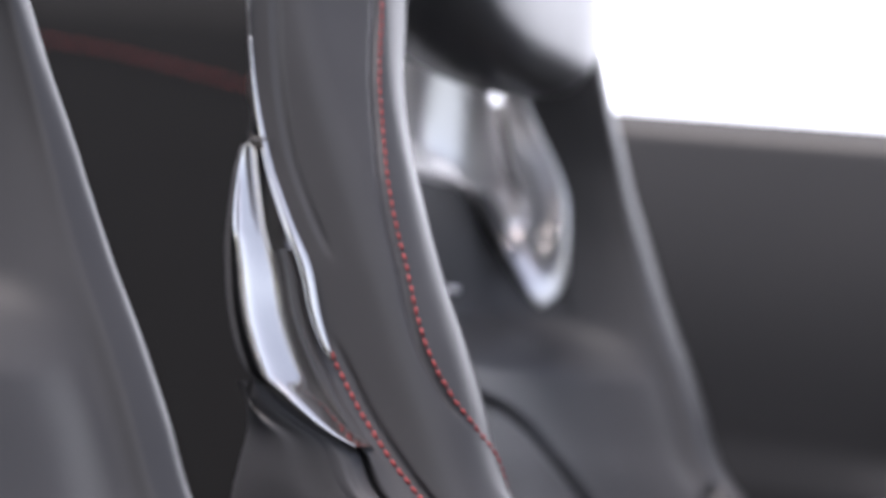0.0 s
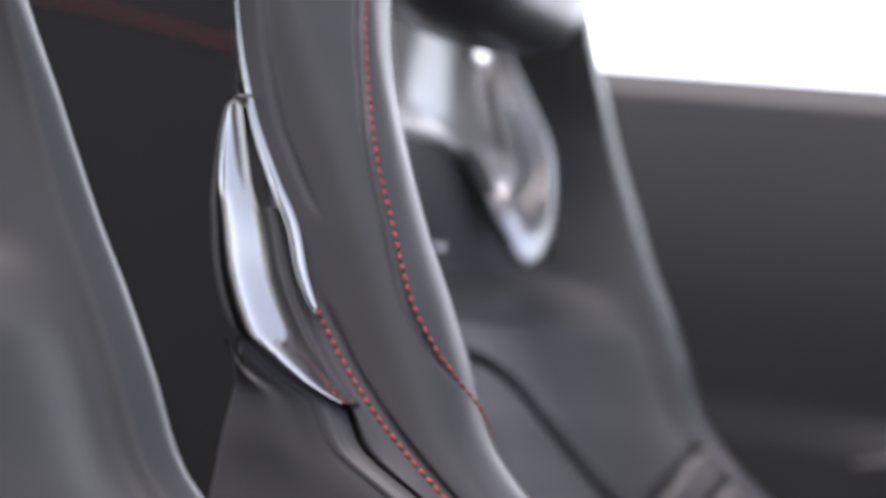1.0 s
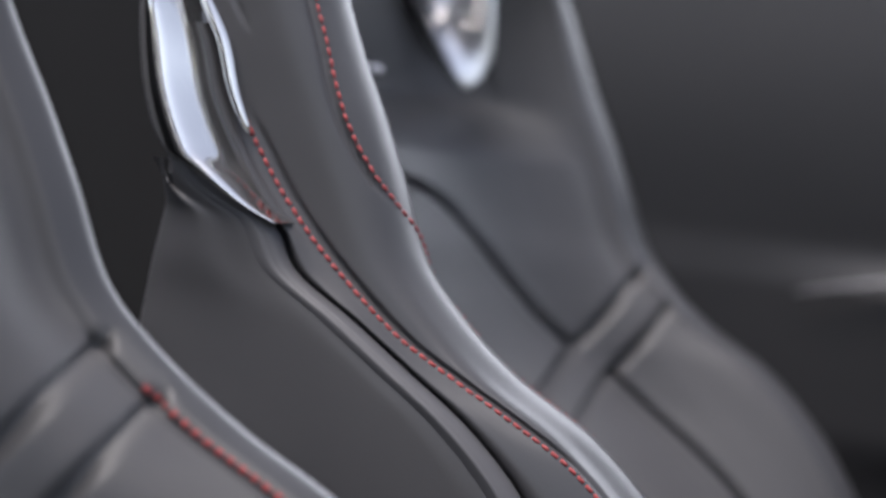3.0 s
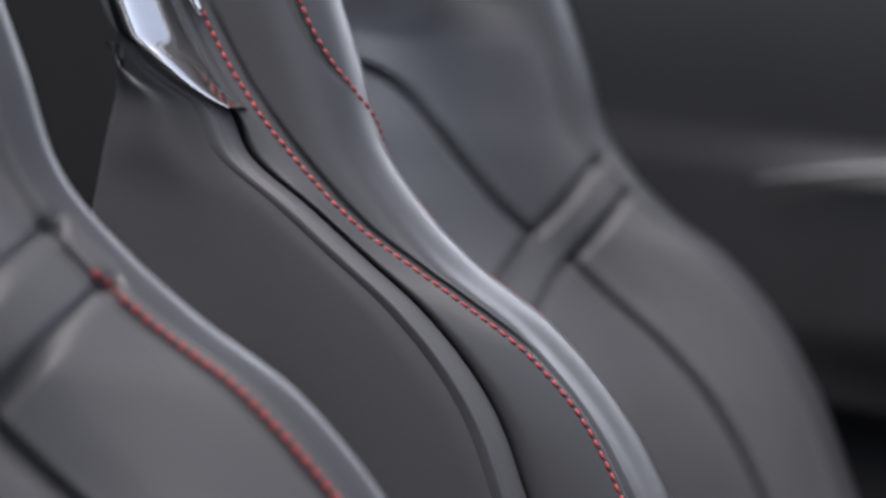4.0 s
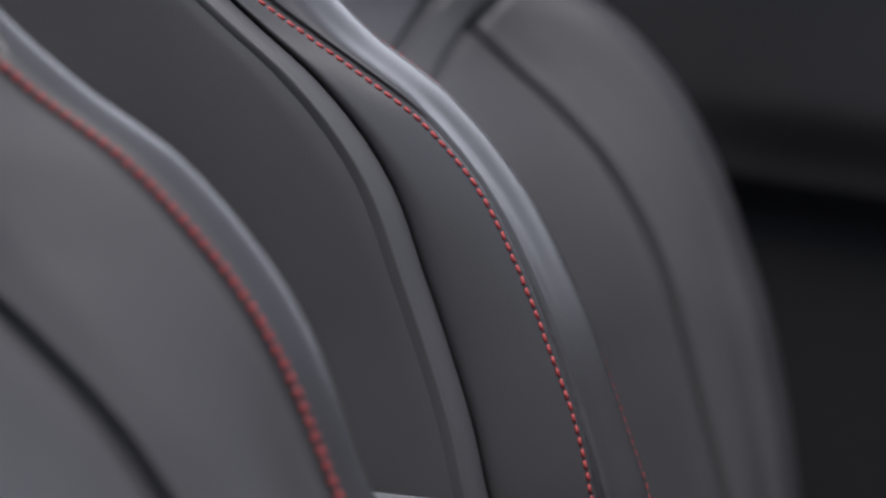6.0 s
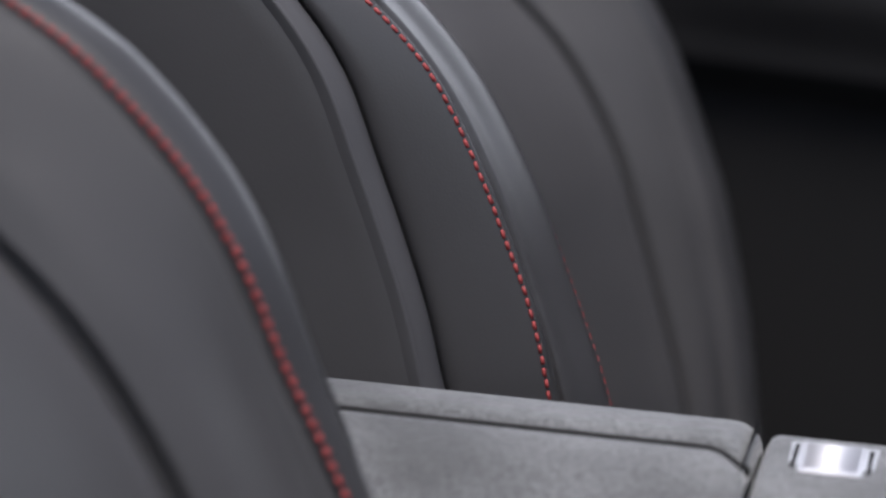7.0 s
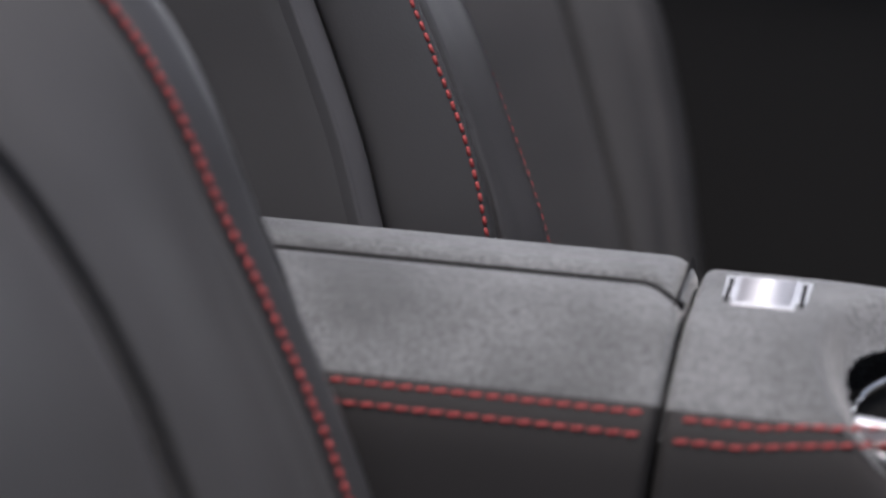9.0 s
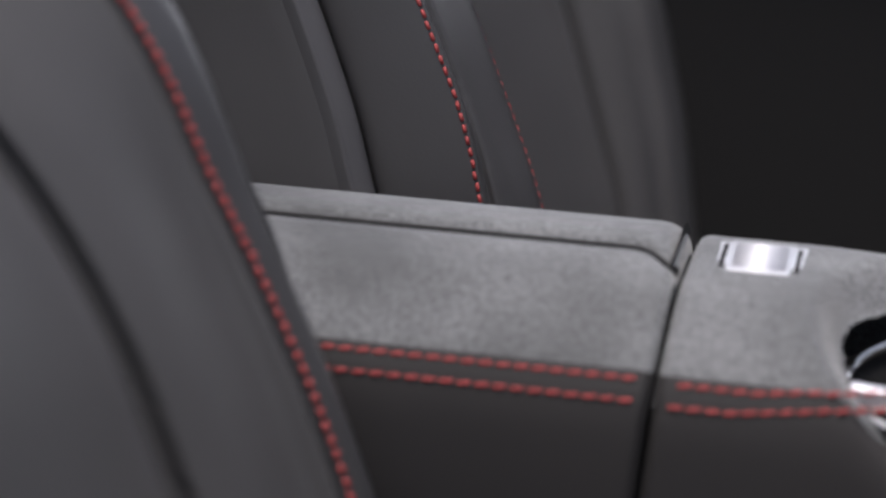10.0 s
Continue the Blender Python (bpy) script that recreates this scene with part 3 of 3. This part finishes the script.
# cup recess: dark liner, bright ring
ang = np.linspace(0, math.tau, 65)
liner = [[(CUP[0] + r * math.cos(a), CUP[1] + r * math.sin(a), z + 0.05 * (r * math.sin(a))) for a in ang] for r, z in ((0.0500, 0.566), (0.0465, 0.560), (0.043, 0.556), (0.041, 0.50), (0.0, 0.499))]
grid_mesh("cup_liner", liner, CARPET, console, "black cup recess", flip=True)
ring = [(CUP[0] + 0.0462 * math.cos(a), CUP[1] + 0.0462 * math.sin(a), 0.5635 + 0.2 * max(0, 0.0462 * math.sin(a))) for a in ang]
tube("cup_ring", ring, 0.0020, CHROME, console, sides=10, label="bright metal cup ring")
for z0, z1, y0 in ((0.5665, 0.5745, -0.434), (0.5595, 0.5635, -0.440)):
    bm = bmesh.new()
    box(bm, 0.466, 0.555, y0, y0 + 0.006, z0, z1, bevel=0.0015)
    part("cup_bar", bm, SILVER, console, "bright metal bar across the recess")
# switch
sz = con_z(0.425) - 0.0076


def tilt_switch(bm):
    """Lay the switch along the rising cover."""
    for v in bm.verts:
        v.co.z += 0.072 * (v.co.x - 0.425)


bm = bmesh.new()
box(bm, 0.4088, 0.4448, -0.3935, -0.3500, sz - 0.004, sz + 0.0032, bevel=0.0028)
tilt_switch(bm)
bezel = part("switch_bezel", bm, SILVER, console, "bright metal switch surround")
bm = bmesh.new()
box(bm, 0.4150, 0.4385, -0.3895, -0.3540, sz, sz + 0.0042, bevel=0.0004)
tilt_switch(bm)
plate = part("switch_plate", bm, SILVER, bezel, "ribbed silver switch plate")
for k in range(15):
    bm = bmesh.new()
    yy = -0.3870 + k * 0.0021
    box(bm, 0.4165, 0.4370, yy, yy + 0.0010, sz + 0.004, sz + 0.0045)
    tilt_switch(bm)
    part("rib", bm, SILVER, plate)
for xx in (0.4128, 0.4407):
    bm = bmesh.new()
    box(bm, xx - 0.0009, xx + 0.0009, -0.385, -0.356, sz + 0.0012, sz + 0.0034)
    tilt_switch(bm)
    part("switch_groove", bm, CARPET, bezel, "dark groove beside the plate")

tunnel = boxed("tunnel", TRIM, None, -0.3, 1.0, -0.432, -0.30, 0.08, 0.503, bevel=0.01)
tagged(tunnel, "dark trimmed transmission tunnel under the armrest", "tunnel", kind="structure")


# ---------------------------------------------------------------- far door and cabin
def door_skin(x, z):
    """Depth of the inner door panel at a place on it."""
    y = 0.575 - 0.010 * math.sin(max(0, min(1, (z - 0.80) / 0.25)) * math.pi)
    y += 0.045 * float(smooth_step(1.035, 1.075, z)) ** 2
    y -= 0.014 * float(smooth_step(0.80, 0.765, z)) * float(smooth_step(0.10, 0.30, x)) * float(smooth_step(0.60, 0.66, z))
    y += 0.030 * float(smooth_step(0.60, 0.56, z))
    return y


door = tagged(new("door_1"), "dark leather far door panel with a pull handle below its window", "car door", kind="structure")
rows = [[(x, door_skin(x, z), z) for x in np.linspace(-0.34, 1.25, 60)] for z in np.concatenate([np.linspace(0.12, 0.55, 12, endpoint=False), np.linspace(0.55, 1.0, 60, endpoint=False), np.linspace(1.0, 1.064, 20)])]
top = rows[-1]
rows += [[(x, y + d, z + h) for x, y, z in top] for d, h in ((0.006, 0.0), (0.014, -0.001), (0.03, -0.006), (0.05, -0.03))]
low = len([r for r in rows if r[0][2] < 0.60])
mid = len([r for r in rows[:-4] if r[0][2] < 0.775])
grid_mesh("door_panel", rows[mid - 1:], DOORSKIN, door, flip=True)
grid_mesh("door_armrest", rows[low - 1:mid], TRIM, door, "dark lower trim of the door", flip=True)
grid_mesh("door_pocket", rows[:low], CARPET, door, "black carpeted lower door", flip=True)
boxed("outer_skin", BODY, door, -0.34, 1.25, 0.70, 0.73, 0.05, 1.02, bevel=0.01)
pull = [(x, 0.545 + 0.01 * math.cos((x - 0.16) * 6), 0.762 + 0.045 * (1 - math.exp(-(x - 0.16) * 6))) for x in np.linspace(0.165, 0.60, 40)]
tube("pull_handle", pull, [0.0012 + 0.0028 * float(smooth_step(0.165, 0.27, p[0])) for p in pull], HANDLE, door, sides=12, label="satin grey pull handle")
# unseen door below the view, added to cut light from ground and horizon
near_door = tagged(new("door_2"), "unseen dark near door, added to block low light", "car door", kind="structure")
boxed("door_panel", DOORSKIN, near_door, -0.34, 1.25, -1.10, -1.06, 0.10, 0.73, bevel=0.015)
boxed("outer_skin", BODY, near_door, -0.34, 1.25, -1.15, -1.102, 0.05, 0.71, bevel=0.02)
# unseen wall, added to hold back light from behind on the near side
pillar = boxed("wall_near_shade", TRIM, None, -0.98, -0.30, -1.15, -1.06, 0.05, 0.93, bevel=0.02)
tagged(pillar, "unseen dark wall that blocks light from the near rear", "quarter panel", kind="structure")
# out of view: slab added overhead to keep sky light off the near seat
lining = boxed("shade_slab", SLAB_GREY, None, -0.35, 0.10, -1.14, -0.76, 1.285, 1.36, bevel=0.02)
tagged(lining, "unseen grey slab that shades the near seat", "headlining", kind="structure")
# out of view: post added only to carry that slab
post = boxed("slab_post", TRIM, None, -0.35, -0.27, -1.14, -1.08, 0.93, 1.285, bevel=0.012)
tagged(post, "unseen dark post that holds up the shading slab", "pillar", kind="structure")
rear = tagged(new("wall_rear"), "dark rear quarter trim with a faint red stitched line", "rear trim", kind="structure")
rows = [[(x, 0.45 + 0.0 * x, z) for x in np.linspace(-0.95, -0.30, 30)] for z in np.linspace(0.1, 1.118, 30)]
rows += [[(x, 0.45 + d, 1.118 + h) for x in np.linspace(-0.95, -0.30, 30)] for d, h in ((0.006, 0.006), (0.02, 0.009), (0.1, 0.010))]
grid_mesh("quarter_trim", rows, CARPET, rear, flip=True)
stitches("trim_stitching", [(-0.62, 0.447, 1.077), (-0.48, 0.447, 1.066), (-0.30, 0.447, 1.036)], [(0, -1, 0)] * 3, THREAD, rear, radius=0.0006)
boxed("bulkhead", CARPET, rear, -0.98, -0.94, -1.1, 0.75, 0.05, 1.08, bevel=0.01)
floor = boxed("floor", CARPET, None, -1.0, 1.5, -1.08, 0.72, 0.03, 0.10, bevel=0.005)
tagged(floor, "black carpeted car floor", "floor", kind="structure")
dash = boxed("dashboard", TRIM, None, 0.98, 1.5, -1.05, 0.66, 0.45, 0.98, bevel=0.05)
tagged(dash, "dark trimmed dashboard", "dashboard", kind="structure")
bm = bmesh.new()
bmesh.ops.create_grid(bm, x_segments=4, y_segments=4, size=60)
ground = part("ground", bm, GROUND)
ground.location.z = -0.12
tagged(ground, "dark asphalt ground under the car", "ground", kind="structure")
# plain distance beyond the far window: a sheet that glows in place of bright sky
boxed("backdrop", material("glowing_white", (0.84, 0.90, 0.98), 0.9, vary=0.01, emit=1.3), None, -12, 10, 6.0, 6.1, -0.1, 5.5, bevel=0)
tagged(bpy.data.objects["backdrop"], "plain glowing white sheet far beyond the car", "backdrop", kind="structure")
